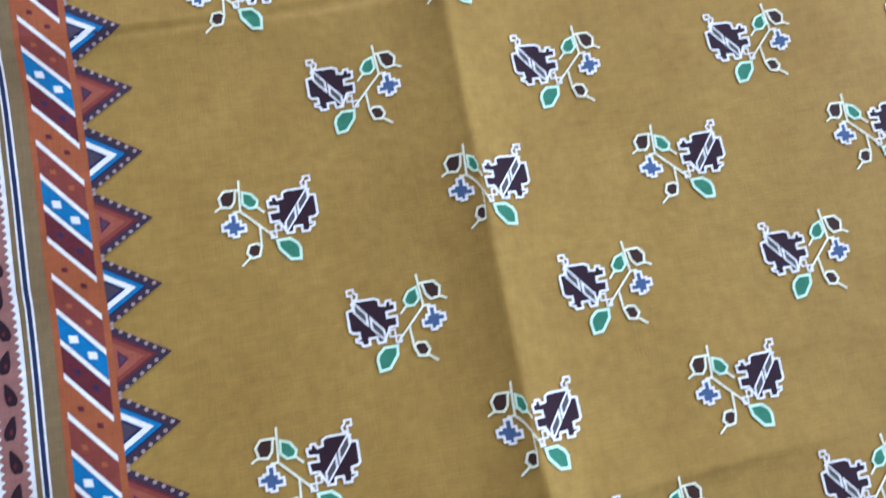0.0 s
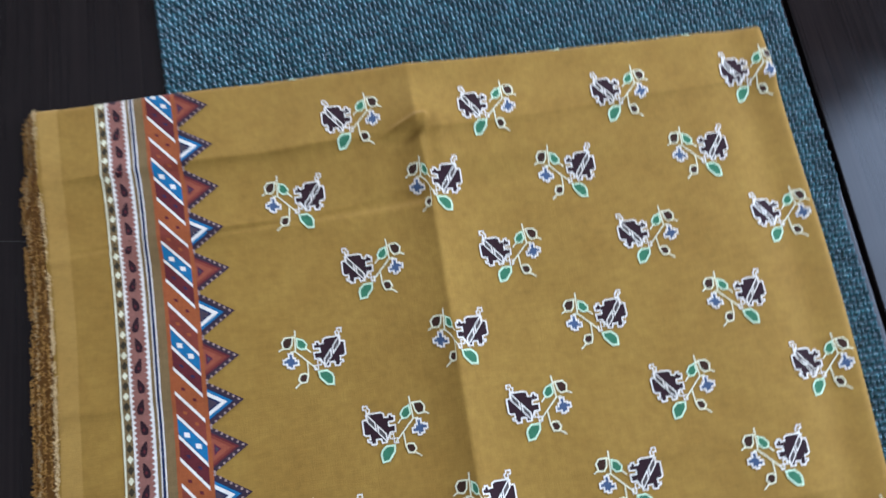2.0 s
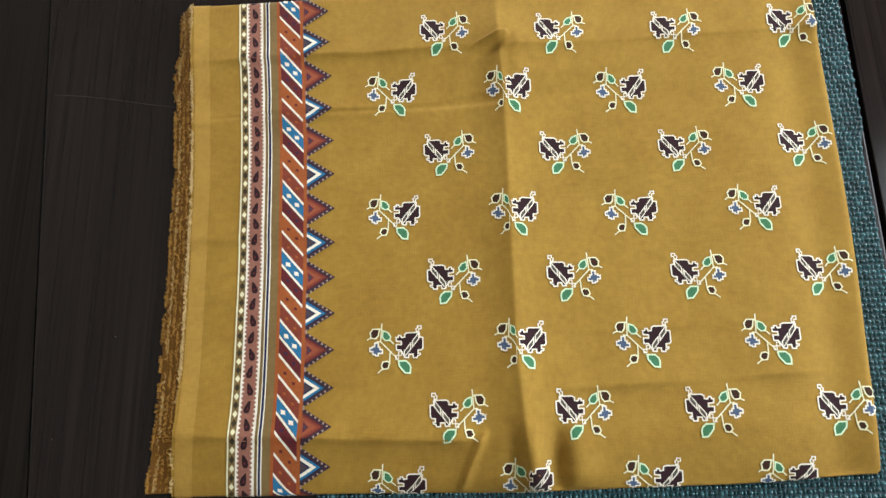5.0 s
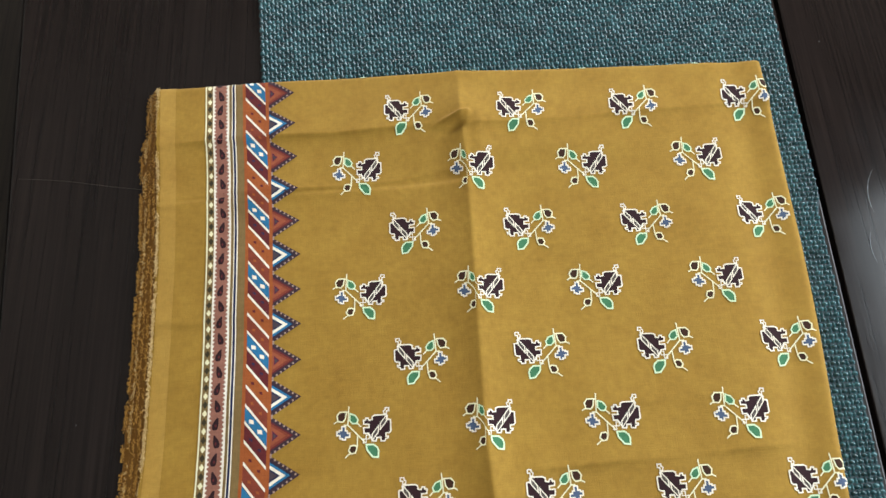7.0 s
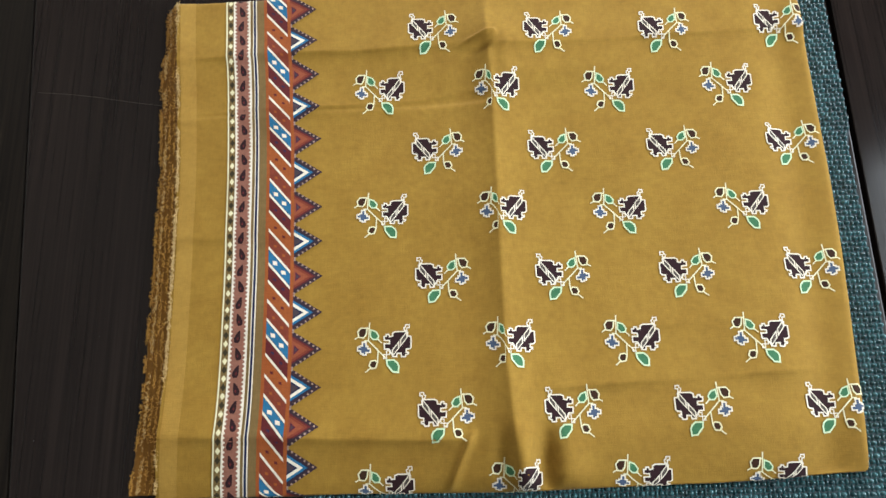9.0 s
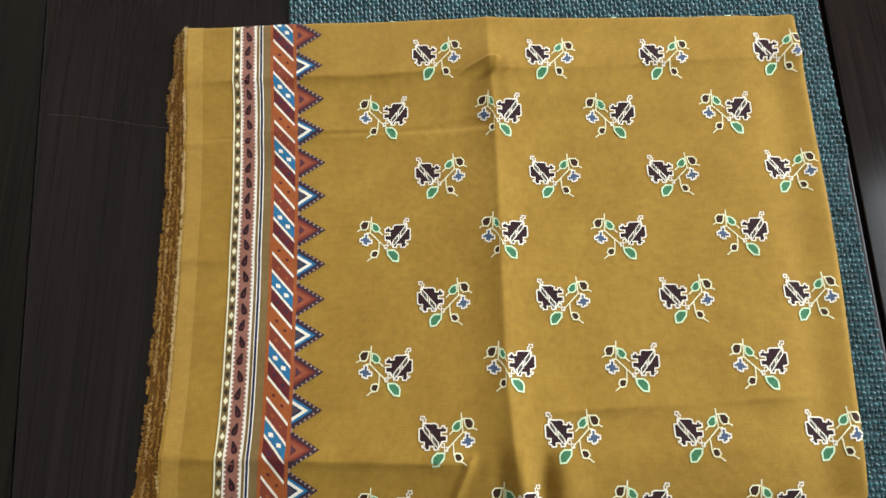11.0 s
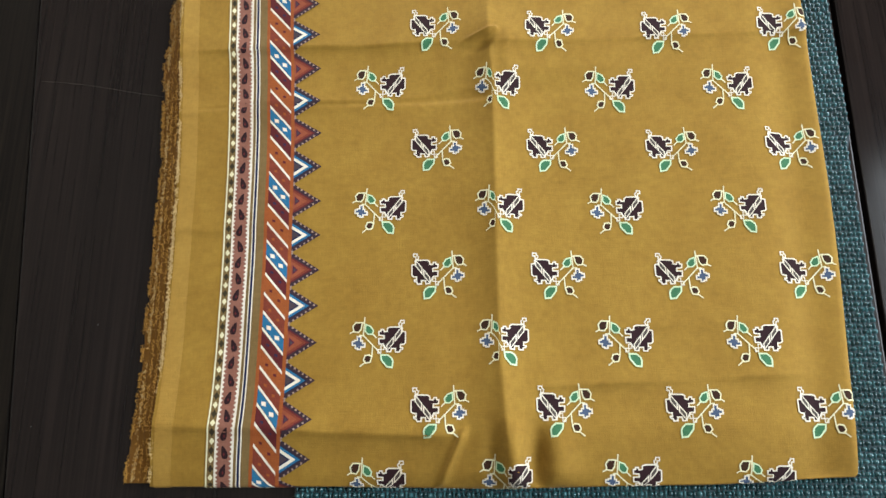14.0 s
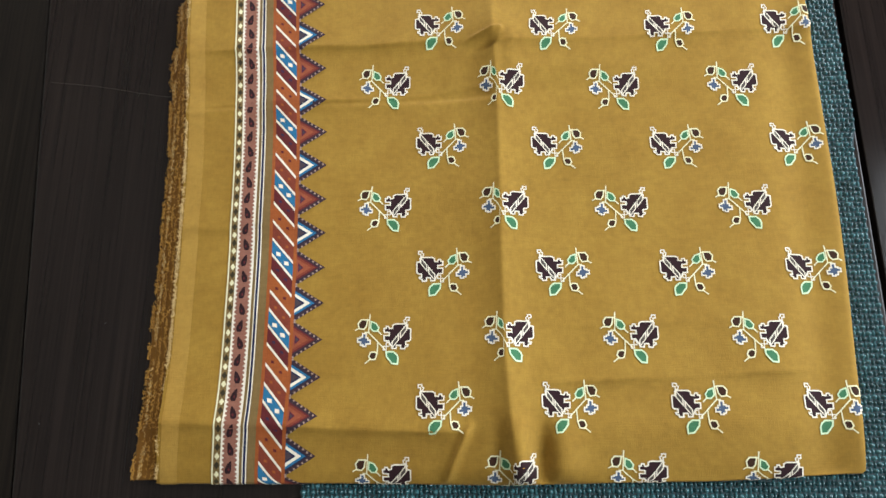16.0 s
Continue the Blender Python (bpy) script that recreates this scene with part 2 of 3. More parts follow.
def build_mat():
    y0, y1 = -4.02, 3.22
    mat = new("placemat")
    tagged(mat, "teal blue-green woven vinyl placemat lying on the table", "placemat")
    rows = 40
    vs, fs = [], []
    for k in range(rows + 1):
        y = y0 + (y1 - y0) * k / rows
        for x, z in ((mat_left(y), 0.0003), (mat_left(y), 0.0014), (mat_right(y), 0.0014), (mat_right(y), 0.0003)):
            a, b, _ = place(x, y)
            vs.append((a, b, z))
    for k in range(rows):
        a, b = 4 * k, 4 * k + 4
        fs += [(a + j, b + j, b + (j + 1) % 4, a + (j + 1) % 4) for j in range(4)]
    fs += [(0, 1, 2, 3), (4 * rows + 3, 4 * rows + 2, 4 * rows + 1, 4 * rows)]
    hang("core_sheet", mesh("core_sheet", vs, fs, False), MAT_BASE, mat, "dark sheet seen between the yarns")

    rng = np.random.default_rng(4)
    nx, ny = 126, 164
    jj, ii = np.meshgrid(np.arange(ny), np.arange(nx), indexing="ij")
    jj, ii = jj.ravel(), ii.ravel()
    over = (ii + jj) % 2 == 0

    def bumps(pick, half_x, half_y, top, low, across):
        i, j = ii[pick], jj[pick]
        n = len(i)
        s, t = np.meshgrid(np.linspace(-1, 1, 5), np.linspace(-1, 1, 4))
        s, t = s.ravel(), t.ravel()
        if across:
            along, side = s, t
        else:
            along, side = t, s
        z = low + (top - low) * np.sqrt(np.clip(1 - 0.92 * along ** 2, 0, 1)) * (1 - 0.55 * side ** 2)
        u = (i[:, None] + 0.5 + half_x * s * (1 - 0.12 * t ** 2) + rng.normal(0, 0.035, (n, 1))) / nx
        v = y0 + (y1 - y0) * (j[:, None] + 0.5 + half_y * t + rng.normal(0, 0.035, (n, 1))) / ny
        left = -1.225 - 0.066 * (v - 0.9)
        right = 3.616 - 0.040 / (1 + np.exp((v + 0.63) * 60)) - 0.008 * np.clip(-0.63 - v, 0, None)
        x = left + (right - left) * u
        tilt = rng.normal(0, 0.00005, (n, 1)) * s + rng.normal(0, 0.00005, (n, 1)) * t
        co = np.stack([(x - 0.6) * U, (v + 1.33) * U, z[None, :] + tilt + rng.normal(0, 0.00006, (n, 1))], -1).reshape(-1, 3)
        quad = np.array([(5 * b + a, 5 * b + a + 1, 5 * b + a + 6, 5 * b + a + 5) for b in range(3) for a in range(4)])
        return co, (quad[None] + 20 * np.arange(n)[:, None, None]).reshape(-1, 4)

    for name, pick, hx, hy, top, low, across, label in (
            ("weft", over, 0.66, 0.37, 0.0034, 0.0007, True, "glossy teal crosswise vinyl yarns"),
            ("warp", ~over, 0.34, 0.62, 0.0026, 0.0007, False, "teal lengthwise vinyl yarns")):
        co, fc = bumps(pick, hx, hy, top, low, across)
        me = mesh(name, co.tolist(), fc.tolist())
        tagged(hang(name, me, YARN, mat, label), kind="stuff")
    return mat


build_mat()


# ---- folded cloth ----
def smooth(a, b, x):
    t = min(1.0, max(0.0, (x - a) / (b - a)))
    return t * t * (3 - 2 * t)


def bell(x, w):
    return math.exp(-(x / w) ** 2)


def edge_left(y):
    return -2.012 + bend(y) - 0.03 * smooth(-1.0, 0.6, y)


def bend(y):
    return 0.008 - 0.0114 * (y + 2.3) ** 2 - 0.020 * smooth(-2.7, -3.4, y)


def edge_right(y):
    return 3.318 - 0.10 * smooth(-1.0, -3.6, y)


def edge_top(x):
    return 0.822 - 0.0188 * (x + 2) + 0.010 * (1 - ((x - 0.5) / 2.75) ** 2)


def edge_bottom(x):
    return -3.405 - 0.020 * bell(x - 0.6, 0.8) + 0.05 * smooth(2.0, 3.3, x)


def ridge_x(y):
    return 0.587 + 0.032 * smooth(0.45, -0.25, y) + 0.045 * smooth(-2.3, -3.3, y)


def pleat(x, y, line, run, height):
    """A sharp pressed line with the cloth falling away on its near side and recovering slowly, uneven along its length."""
    d = line - y + 0.012 * noise.noise((x * 2.3, line * 7, 4.0))
    height *= 2.7 * max(0.25, 0.8 + 0.9 * noise.noise((x * 1.7, line * 5, 9.0)))
    if d < 0:
        return height * math.exp(d / 0.30)
    return height * (0.35 * math.exp(-d / 0.025) + 0.65 * math.exp(-d / run))


def relief(x, y):
    """Height of the cloth's folds and creases over its mean plane, in plan units."""
    d = x - ridge_x(y)
    amp = (0.112 - 0.062 * smooth(0.25, 0.70, y)) + 0.028 * smooth(-1.9, -2.9, y)
    soft = math.sqrt(d * d + 0.00005) - 0.0071
    h = amp * (math.exp(-soft / 0.26) if d > 0 else 0.55 * math.exp(-soft / 0.17) + 0.45 * math.exp(-soft / 0.55))
    # broad swells
    h += 0.010 * math.sin(1.9 * x + 0.6) * math.sin(1.3 * y + 0.4) + 0.014 * noise.noise((x * 1.5, y * 1.2, 3.1)) + 0.004 * noise.noise((x * 4.2, y * 3.6, 7.7))
    # pressed cross creases
    w = smooth(0.80, 0.45, x)
    h += w * pleat(x, y, 0.228 - 0.016 * bell(x + 0.6, 0.6) + 0.02 * smooth(0.0, 0.6, x), 0.10, 0.018)
    h += w * pleat(x, y, -0.30 + 0.075 * smooth(-0.4, 0.5, x), 0.08, 0.016) - 0.022 * w * smooth(0.17, -0.28, y) * smooth(-0.36, -0.30, y)
    h += smooth(0.5, 0.8, x) * pleat(x, y, 0.165 + 0.040 * x, 0.10, 0.013)
    h += smooth(0.8, 1.0, x) * smooth(3.2, 2.4, x) * pleat(x, y, -2.74 + 0.045 * x, 0.05, 0.009)
    h += smooth(0.4, 0.1, x) * pleat(x, y, -3.04 - 0.04 * x, 0.10, 0.018)
    h += 0.6 * smooth(-0.7, -1.4, x) * pleat(x, y, -1.42, 0.06, 0.010)
    h += smooth(0.9, 1.4, x) * smooth(2.6, 1.8, x) * pleat(x, y, -2.30 + 0.03 * x, 0.06, 0.005)
    h += 0.034 * smooth(-0.27, 0.0, y) * smooth(0.60, 0.10, y) * smooth(0.62, 0.76, x) * smooth(2.6, 1.3, x)
    # pinch under the upper hem
    h += 0.060 * bell(y - 0.245 - 0.30 * (x - 0.5), 0.028) * smooth(0.26, 0.60, x) * smooth(0.69, 0.64, x)
    h -= 0.035 * bell(y - 0.16 - 0.30 * (x - 0.5), 0.05) * smooth(0.36, 0.56, x) * smooth(0.65, 0.58, x)
    # hollows and pleat at the lower hem
    low = smooth(-2.85, -3.25, y)
    h += 0.060 * low * bell(x - 0.72, 0.065)
    h -= 0.055 * low * bell(x - 0.56, 0.06)
    h -= 0.105 * low * bell(x - 0.875, 0.075)
    h += 0.030 * low * bell(x - 1.05, 0.12)
    h += 0.045 * smooth(-2.95, -3.08, y) * bell(x - 0.235 - 0.45 * (y + 3.25), 0.034)
    # soft dip along the right fold
    h -= 0.032 * bell(x - edge_right(y) + 0.27, 0.16)
    # the cloth slopes towards the lower hem
    h -= 0.080 * smooth(-2.95, -3.50, y)
    return h


DROP = 0.136


def rolled(over, radius):
    """Arc length past the start of a fold: how far out and how far down the cloth goes."""
    if over <= 0:
        return 0.0, 0.0
    a = over / radius
    if a < math.pi / 2:
        return radius * math.sin(a), radius * (1 - math.cos(a))
    return radius, radius + (over - radius * math.pi / 2)


def drape(x, y, lift=0.0):
    h = relief(x, y)
    ex, ey1, ey0 = edge_right(y), edge_top(x), edge_bottom(x)
    rx, r1, r0 = 0.060, 0.045, 0.13
    outx, dx = rolled(x - (ex - rx), rx)
    out1, d1 = rolled(y - (ey1 - r1), r1)
    out0, d0 = rolled((ey0 + r0) - y, r0)
    px = x if outx == 0 else ex - rx + outx + lift * min(1.0, dx / rx)
    py = y
    if out1:
        py = ey1 - r1 + out1 + lift * min(1.0, d1 / r1)
    if out0:
        py = ey0 + r0 - out0 - lift * min(1.0, d0 / r0)
    down = min(dx + d1 + d0, DROP)
    z = h * max(0.0, 1 - down / 0.09) - down + lift
    # the free side sinks a little where it leaves the mat
    z -= 0.03 * smooth(-1.0, -2.1, x)
    return place(px, py, z)


def build_cloth():
    thing = new("folded_fabric")
    tagged(thing, "folded ochre cotton fabric with printed flowers on a placemat", "fabric")
    nx, ny = 400, 310
    vs, fs = [], []
    for j in range(ny + 1):
        for i in range(nx + 1):
            y = edge_bottom(0) - 0.10 + (edge_top(0) + 0.13 - edge_bottom(0) + 0.10) * j / ny
            x0 = edge_left(y) + 0.006 * noise.noise((1.0, y * 14, 2.0))
            x = x0 + (edge_right(y) + 0.12 - x0) * i / nx
            vs.append(drape(x, y))
    for j in range(ny):
        for i in range(nx):
            a = j * (nx + 1) + i
            fs.append((a, a + 1, a + nx + 2, a + nx + 1))
    hang("top_layer", mesh("top_layer", vs, fs), OCHRE, thing, "ochre woven upper layer with a pressed ridge")
    return thing


FABRIC = build_cloth()


def layer_edge(y, k):
    """How far the under layers stick out beyond the upper one at its raw side."""
    wide = 0.118 + 0.050 * smooth(0.42, 0.25, y) + 0.018 * smooth(0.0, -3.0, y)
    return edge_left(y) - wide * k / 4 * 1.15 - 0.012 * noise.noise((k * 7.3, y * 3, 0)) - 0.006 * noise.noise((k * 3.3, y * 22, 5))


def layer_height(y, k):
    """The under layers lie lower one by one and sink to the table at the lower hem."""
    return max(-0.036 - 0.030 * k - 0.080 * smooth(-2.85, -3.45, y), -0.146 - 0.003 * k)


def build_under_layers():
    for k in range(1, 5):
        vs, fs = [], []
        ny = 160
        ya, yb = edge_bottom(-2) + 0.03, edge_top(-2) - 0.03
        cols = ((0.0, -0.020), (0.012, 0.0), (0.10, 0.004), (0.55, 0.0))
        for j in range(ny + 1):
            y = ya + (yb - ya) * j / ny
            xe = layer_edge(y, k)
            for dx, dz in cols:
                wave = 0.006 * noise.noise((k * 2.0, y * 5, dx * 4))
                vs.append(place(xe + dx, y, max(layer_height(y, k) + dz + wave, -0.172)))
        m = len(cols)
        for j in range(ny):
            for i in range(m - 1):
                a = j * m + i
                fs.append((a, a + 1, a + m + 1, a + m))
        hang("under_layer", mesh("under_layer", vs, fs), UNDER, FABRIC, "ochre under layer with a raw frayed side, shade put into its colour")


build_under_layers()


def build_fray(name, seed, count, layers, material, label, low, high):
    rng = random.Random(seed)
    vs, fs = [], []
    for _ in range(count):
        k = rng.choice(layers)
        y = rng.uniform(edge_bottom(-2) + 0.04, edge_top(-2) - 0.01)
        if noise.noise((y * 9, k * 3.0, 1.5)) < rng.uniform(-0.55, 0.25):
            continue
        x = (edge_left(y) if k == 0 else layer_edge(y, k)) + rng.uniform(-0.004, 0.016)
        z = (-0.026 - 0.080 * smooth(-2.95, -3.50, y) if k == 0 else layer_height(y, k) + 0.006) + rng.uniform(0.0, 0.010)
        a = rng.choice((0.5, 0.5, 1.0, 1.5, 1.5)) * math.pi + rng.gauss(0, 0.45)
        ln, w = rng.uniform(low, high), rng.uniform(0.0018, 0.0036)
        px, py = -math.sin(a) * w, math.cos(a) * w
        curl, sag = rng.uniform(-0.010, 0.010), rng.uniform(-0.010, 0.008)
        base = len(vs)
        for s in (0.0, 0.5, 1.0):
            cx = x + math.cos(a) * ln * s - math.sin(a) * curl * s * s
            cy = y + math.sin(a) * ln * s + math.cos(a) * curl * s * s
            cz = z + sag * s * s
            vs += [place(cx - px, cy - py, cz), place(cx, cy, cz + w), place(cx + px, cy + py, cz)]
        for q in (0, 3):
            fs += [(base + q, base + q + 1, base + q + 4, base + q + 3), (base + q + 1, base + q + 2, base + q + 5, base + q + 4)]
    tagged(hang(name, mesh(name, vs, fs), material, FABRIC, label), kind="stuff")


build_fray("pale_fray", 11, 4600, (0, 0, 0, 3), FRAY, "pale golden threads along the raw side", 0.008, 0.022)
build_fray("brown_fray", 12, 6500, (4, 4, 3, 2, 1), FRAY_BROWN, "golden brown threads along the raw side", 0.008, 0.020)


# ---- flat shapes of the print, laid on the cloth ----
def triangles(points):
    bm = bmesh.new()
    bm.faces.new([bm.verts.new((x, y, 0)) for x, y in points])
    bmesh.ops.triangulate(bm, faces=bm.faces)
    out = [[(v.co.x, v.co.y) for v in f.verts] for f in bm.faces]
    bm.free()
    return out


def half_plane(poly, axis, at, keep_low):
    out = []
    for (a, b) in zip(poly, poly[1:] + poly[:1]):
        ina, inb = (a[axis] <= at) == keep_low, (b[axis] <= at) == keep_low
        if ina:
            out.append(a)
        if ina != inb:
            t = (at - a[axis]) / (b[axis] - a[axis])
            out.append((a[0] + (b[0] - a[0]) * t, a[1] + (b[1] - a[1]) * t))
    return out if len(out) > 2 else None


def diced(polys, step):
    """Cut flat shapes along a grid, so that they follow the cloth."""
    for axis in (0, 1):
        done = []
        for poly in polys:
            lo, hi = min(p[axis] for p in poly), max(p[axis] for p in poly)
            k = math.floor(lo / step) + 1
            while poly and k * step < hi:
                bit = half_plane(poly, axis, k * step, True)
                if bit:
                    done.append(bit)
                poly = half_plane(poly, axis, k * step, False)
                k += 1
            if poly:
                done.append(poly)
        polys = done
    return polys


def stroke(points, width, closed=False):
    """Quads of a line with mitred joints."""
    n = len(points)
    sides = []
    for k, (x, y) in enumerate(points):
        prev = points[k - 1] if (k or closed) else None
        nxt = points[(k + 1) % n] if (k < n - 1 or closed) else None
        dirs = []
        for a, b in ((prev, (x, y)), ((x, y), nxt)):
            if a and b:
                ln = math.hypot(b[0] - a[0], b[1] - a[1]) or 1.0
                dirs.append(((b[0] - a[0]) / ln, (b[1] - a[1]) / ln))
        tx, ty = sum(d[0] for d in dirs), sum(d[1] for d in dirs)
        ln = math.hypot(tx, ty) or 1.0
        nx_, ny_ = -ty / ln, tx / ln
        c = max(0.5, abs(nx_ * -dirs[0][1] + ny_ * dirs[0][0]))
        w = width / 2 / c
        sides.append(((x + nx_ * w, y + ny_ * w), (x - nx_ * w, y - ny_ * w)))
    out = []
    for k in range(n if closed else n - 1):
        a, b = sides[k], sides[(k + 1) % n]
        out.append([a[0], b[0], b[1], a[1]])
    return out


def laid(name, polys, lift, warp, material, parent, label=""):
    """Shapes in plan units, taken through warp and laid on the cloth. None where all of it lies under a fold."""
    vs, fs, known = [], [], {}
    for poly in polys:
        pts = [warp(*q) for q in poly]
        if all(x > edge_right(y) + 0.06 or y > edge_top(x) + 0.06 or y < edge_bottom(x) - 0.045 for x, y in pts):
            continue
        area = sum(a[0] * b[1] - b[0] * a[1] for a, b in zip(pts, pts[1:] + pts[:1]))
        if abs(area) < 1e-9:
            continue
        if area < 0:
            pts = pts[::-1]
        face = []
        for q in pts:
            key = (round(q[0], 5), round(q[1], 5))
            if key not in known:
                known[key] = len(vs)
                vs.append(drape(q[0], q[1], 0.72 * lift + 0.0034))
            if known[key] not in face:
                face.append(known[key])
        if len(face) > 2:
            fs.append(face)
    if not fs:
        return None
    return hang(name, mesh(name, vs, fs), material, parent, label)


# ---- flower print ----
# shapes of one flower spray, in small print steps from the tip of its large leaf
ROSE_SHAPE = ((-12.8, 67), (5.5, 66.9), (9.6, 64.9), (9.9, 60), (14.9, 59.2), (16.3, 62.8), (20.3, 62.9), (20.6, 59.8), (24.2, 59.6), (23.7, 53.4), (15.3, 52.7), (15.1, 47.8), (24, 47.8), (23.5, 39), (16.1, 38.7), (10.6, 29),
              (9.9, 26.6), (3.6, 26.2), (2.7, 31.6), (-4.1, 31.6), (-4.3, 26), (-10.9, 25.8), (-11.6, 28.9), (-16.1, 30.5), (-16.2, 32.8), (-12.4, 32.8), (-12.6, 38), (-17.9, 38.5), (-20.6, 40.8), (-20.7, 58.6), (-19.1, 59.3), (-15.7, 59.4))
BIG_LEAF = ((2, 16), (8, 21), (20, 21), (19, 13), (10, 2), (1, 1), (0, 11))
SMALL_LEAF = ((33, 61), (38, 68), (46, 71), (47, 60), (42, 55), (35, 55))
TOP_BUD = ((52, 74), (63, 74), (68, 68), (66, 59), (58, 58), (54, 63))
LOW_BUD = ((35, 18), (39, 21), (46, 20), (49, 13), (45, 8), (38, 9))
CROSS = ((54, 51), (60, 51), (60, 45), (64, 45), (64, 43), (68, 43), (68, 37), (63, 37), (63, 32), (59, 32), (59, 30), (54, 30), (54, 34), (47, 34), (47, 40), (51, 40), (51, 44), (54, 44))
STEMS = (((48, 83), (50, 53), (33, 36), (22, 25)), ((34, 37), (35, 19)), ((45, 10), (55, 2)), ((36, 57), (28, 49)), ((66, 60), (73, 56)), ((50, 53), (57, 53)),
         ((48, 73), (54, 74)))
HOOK = ((-14, 65), (-14, 73), (-18, 73), (-18, 78), (-12, 78), (-12, 75), (-9, 73), (-10, 69), (-14, 68))
SX, SY = 0.00462, 0.0047


def inset(points, w):
    """The outline moved inwards."""
    cx, cy = sum(p[0] for p in points) / len(points), sum(p[1] for p in points) / len(points)
    r = sum(math.hypot(x - cx, y - cy) for x, y in points) / len(points)
    return [(cx + (x - cx) * (1 - w / r), cy + (y - cy) * (1 - w / r)) for x, y in points]


def scaled(polys, mirror):
    s = -SX if mirror else SX
    return [[(x * s, y * SY) for x, y in poly] for poly in polys]


def ribbon(a, b, w):
    """A slanted bar from a to b whose ends are cut upright."""
    return [(a[0], a[1] - w), (b[0], b[1] - w), (b[0], b[1] + w), (a[0], a[1] + w)]


def spray_shapes(mirror):
    lines = []
    for s in STEMS:
        lines += stroke(s, 2.0)
    pale = stroke(ROSE_SHAPE, 2.2, True)
    pale += stroke(HOOK, 1.8)
    r1, r2 = ribbon((-15.0, 63.0), (-2.5, 47.6), 6.2), ribbon((-1.3, 46.2), (11.2, 31.0), 6.2)
    core1, core2 = ribbon((-12.9, 60.4), (-4.4, 49.9), 3.6), ribbon((0.8, 43.6), (9.3, 33.2), 3.6)
    bars = [r1, r2] + stroke(((-16, 66), (-13, 61)), 2.2)
    for q in (((15, 36), (20, 36), (20, 30), (15, 30)), ((20, 30), (25, 30), (25, 24), (20, 24))):
        bars += stroke(q, 1.5, True)
    pale += stroke(CROSS, 2.2, True)
    mint = stroke(BIG_LEAF, 2.6, True) + stroke(SMALL_LEAF, 2.2, True)
    cream = stroke(TOP_BUD, 2.2, True) + stroke(LOW_BUD, 2.2, True) + lines
    step = 0.035
    make = lambda polys: diced(scaled(polys, mirror), step)
    return dict(stem=make(cream), outline=make(pale + bars), leaf_outline=make(mint), rose=make(triangles(ROSE_SHAPE)),
                ribbon=make([core1, core2]), big_leaf=make(triangles(BIG_LEAF)), small_leaf=make(triangles(SMALL_LEAF)),
                top_bud=make(triangles(TOP_BUD)), low_bud=make(triangles(inset(LOW_BUD, 0.8))), blossom=make(triangles(CROSS)))


XC = (0.04647, 0.92702, 0.00386, -0.00706, -0.00049, 0.02071, 0.00070, 0.00110, -0.00004, -0.00303)
YC = (-1.47905, -0.01605, -0.53586, 0.01089, 0.00236, -0.00579, -0.00340, 0.00006, 0.00008, 0.00289)


def lattice(i, r):
    """Where the print's regular grid lies on the cloth, which is pulled slightly out of shape."""
    r = r - 3
    terms = (1, i, r, i * r, r * r, i * i, i * i * r, i * r * r, r ** 3, i ** 3)
    return sum(a * b for a, b in zip(XC, terms)), sum(a * b for a, b in zip(YC, terms))


def tuck(x, y):
    """Cloth taken up by the ridge."""
    return 0.045 * smooth(-0.09, 0.03, x - ridge_x(y)) * smooth(0.9, 0.1, y)


def print_flowers():
    kinds = {False: spray_shapes(False), True: spray_shapes(True)}
    for row in range(-1, 8):
        left = row % 2 == 1
        for col in range(4):
            ax, ay = lattice(col - (0.27 if left else 0.0), row)
            ax += 0.0 if left else -0.008
            if left and col == 1:
                ax += 0.012
            if row == -1:
                ay = edge_top(ax) - 0.022
            t0 = tuck(ax, ay)
            tall = 1.0 + 0.10 * smooth(-1.2, 0.1, ay)

            def warp(x, y):
                gx, gy = ax + x, ay + y * tall - 0.012 * x
                return gx - (tuck(gx, gy) - t0), gy

            k = kinds[left]
            motif = laid("flower_motif", k["stem"], 0.0034, warp, CREAM, FABRIC, "printed flower spray outlined in cream")
            if motif is None:
                continue
            laid("white_outline", k["outline"], 0.0042, warp, WHITE, motif)
            laid("mint_outline", k["leaf_outline"], 0.0038, warp, MINT, motif)
            laid("rose", k["rose"], 0.0022, warp, BLACKISH, motif, "dark plum stepped rose")
            laid("ribbon", k["ribbon"], 0.0054, warp, SAGE, motif)
            laid("leaf", k["big_leaf"], 0.0022, warp, GREEN, motif, "green leaf")
            laid("leaf", k["small_leaf"], 0.0022, warp, GREEN, motif)
            laid("bud", k["top_bud"], 0.0022, warp, BUD, motif, "dark brown bud")
            laid("bud", k["low_bud"], 0.0022, warp, BUD, motif)
            laid("blossom", k["blossom"], 0.0022, warp, BLUE, motif, "blue stepped blossom")


print_flowers()


# ---- border print ----
Y_TOP, Y_LOW = 0.80, -3.48
TIP0, PITCH = 0.254, 0.289


def border_warp(x, y):
    pulled = 0.028 * smooth(-1.2, -0.6, y) + 0.10 * max(0.0, y + 0.35) ** 1.3
    side = min(1.0, max(0.0, (-0.9 - x) / 1.1))
    y += pulled
    return x + bend(y) - 0.03 * smooth(-1.0, 0.6, y) * side, y - 0.006 * x


def rect(x0, x1, y0=Y_LOW, y1=Y_TOP):
    return [(x0, y0), (x1, y0), (x1, y1), (x0, y1)]


def band(name, polys, lift, material, label="", step=0.03, parent=None):
    return laid(name, diced(polys, step), lift, border_warp, material, parent or FABRIC, label)


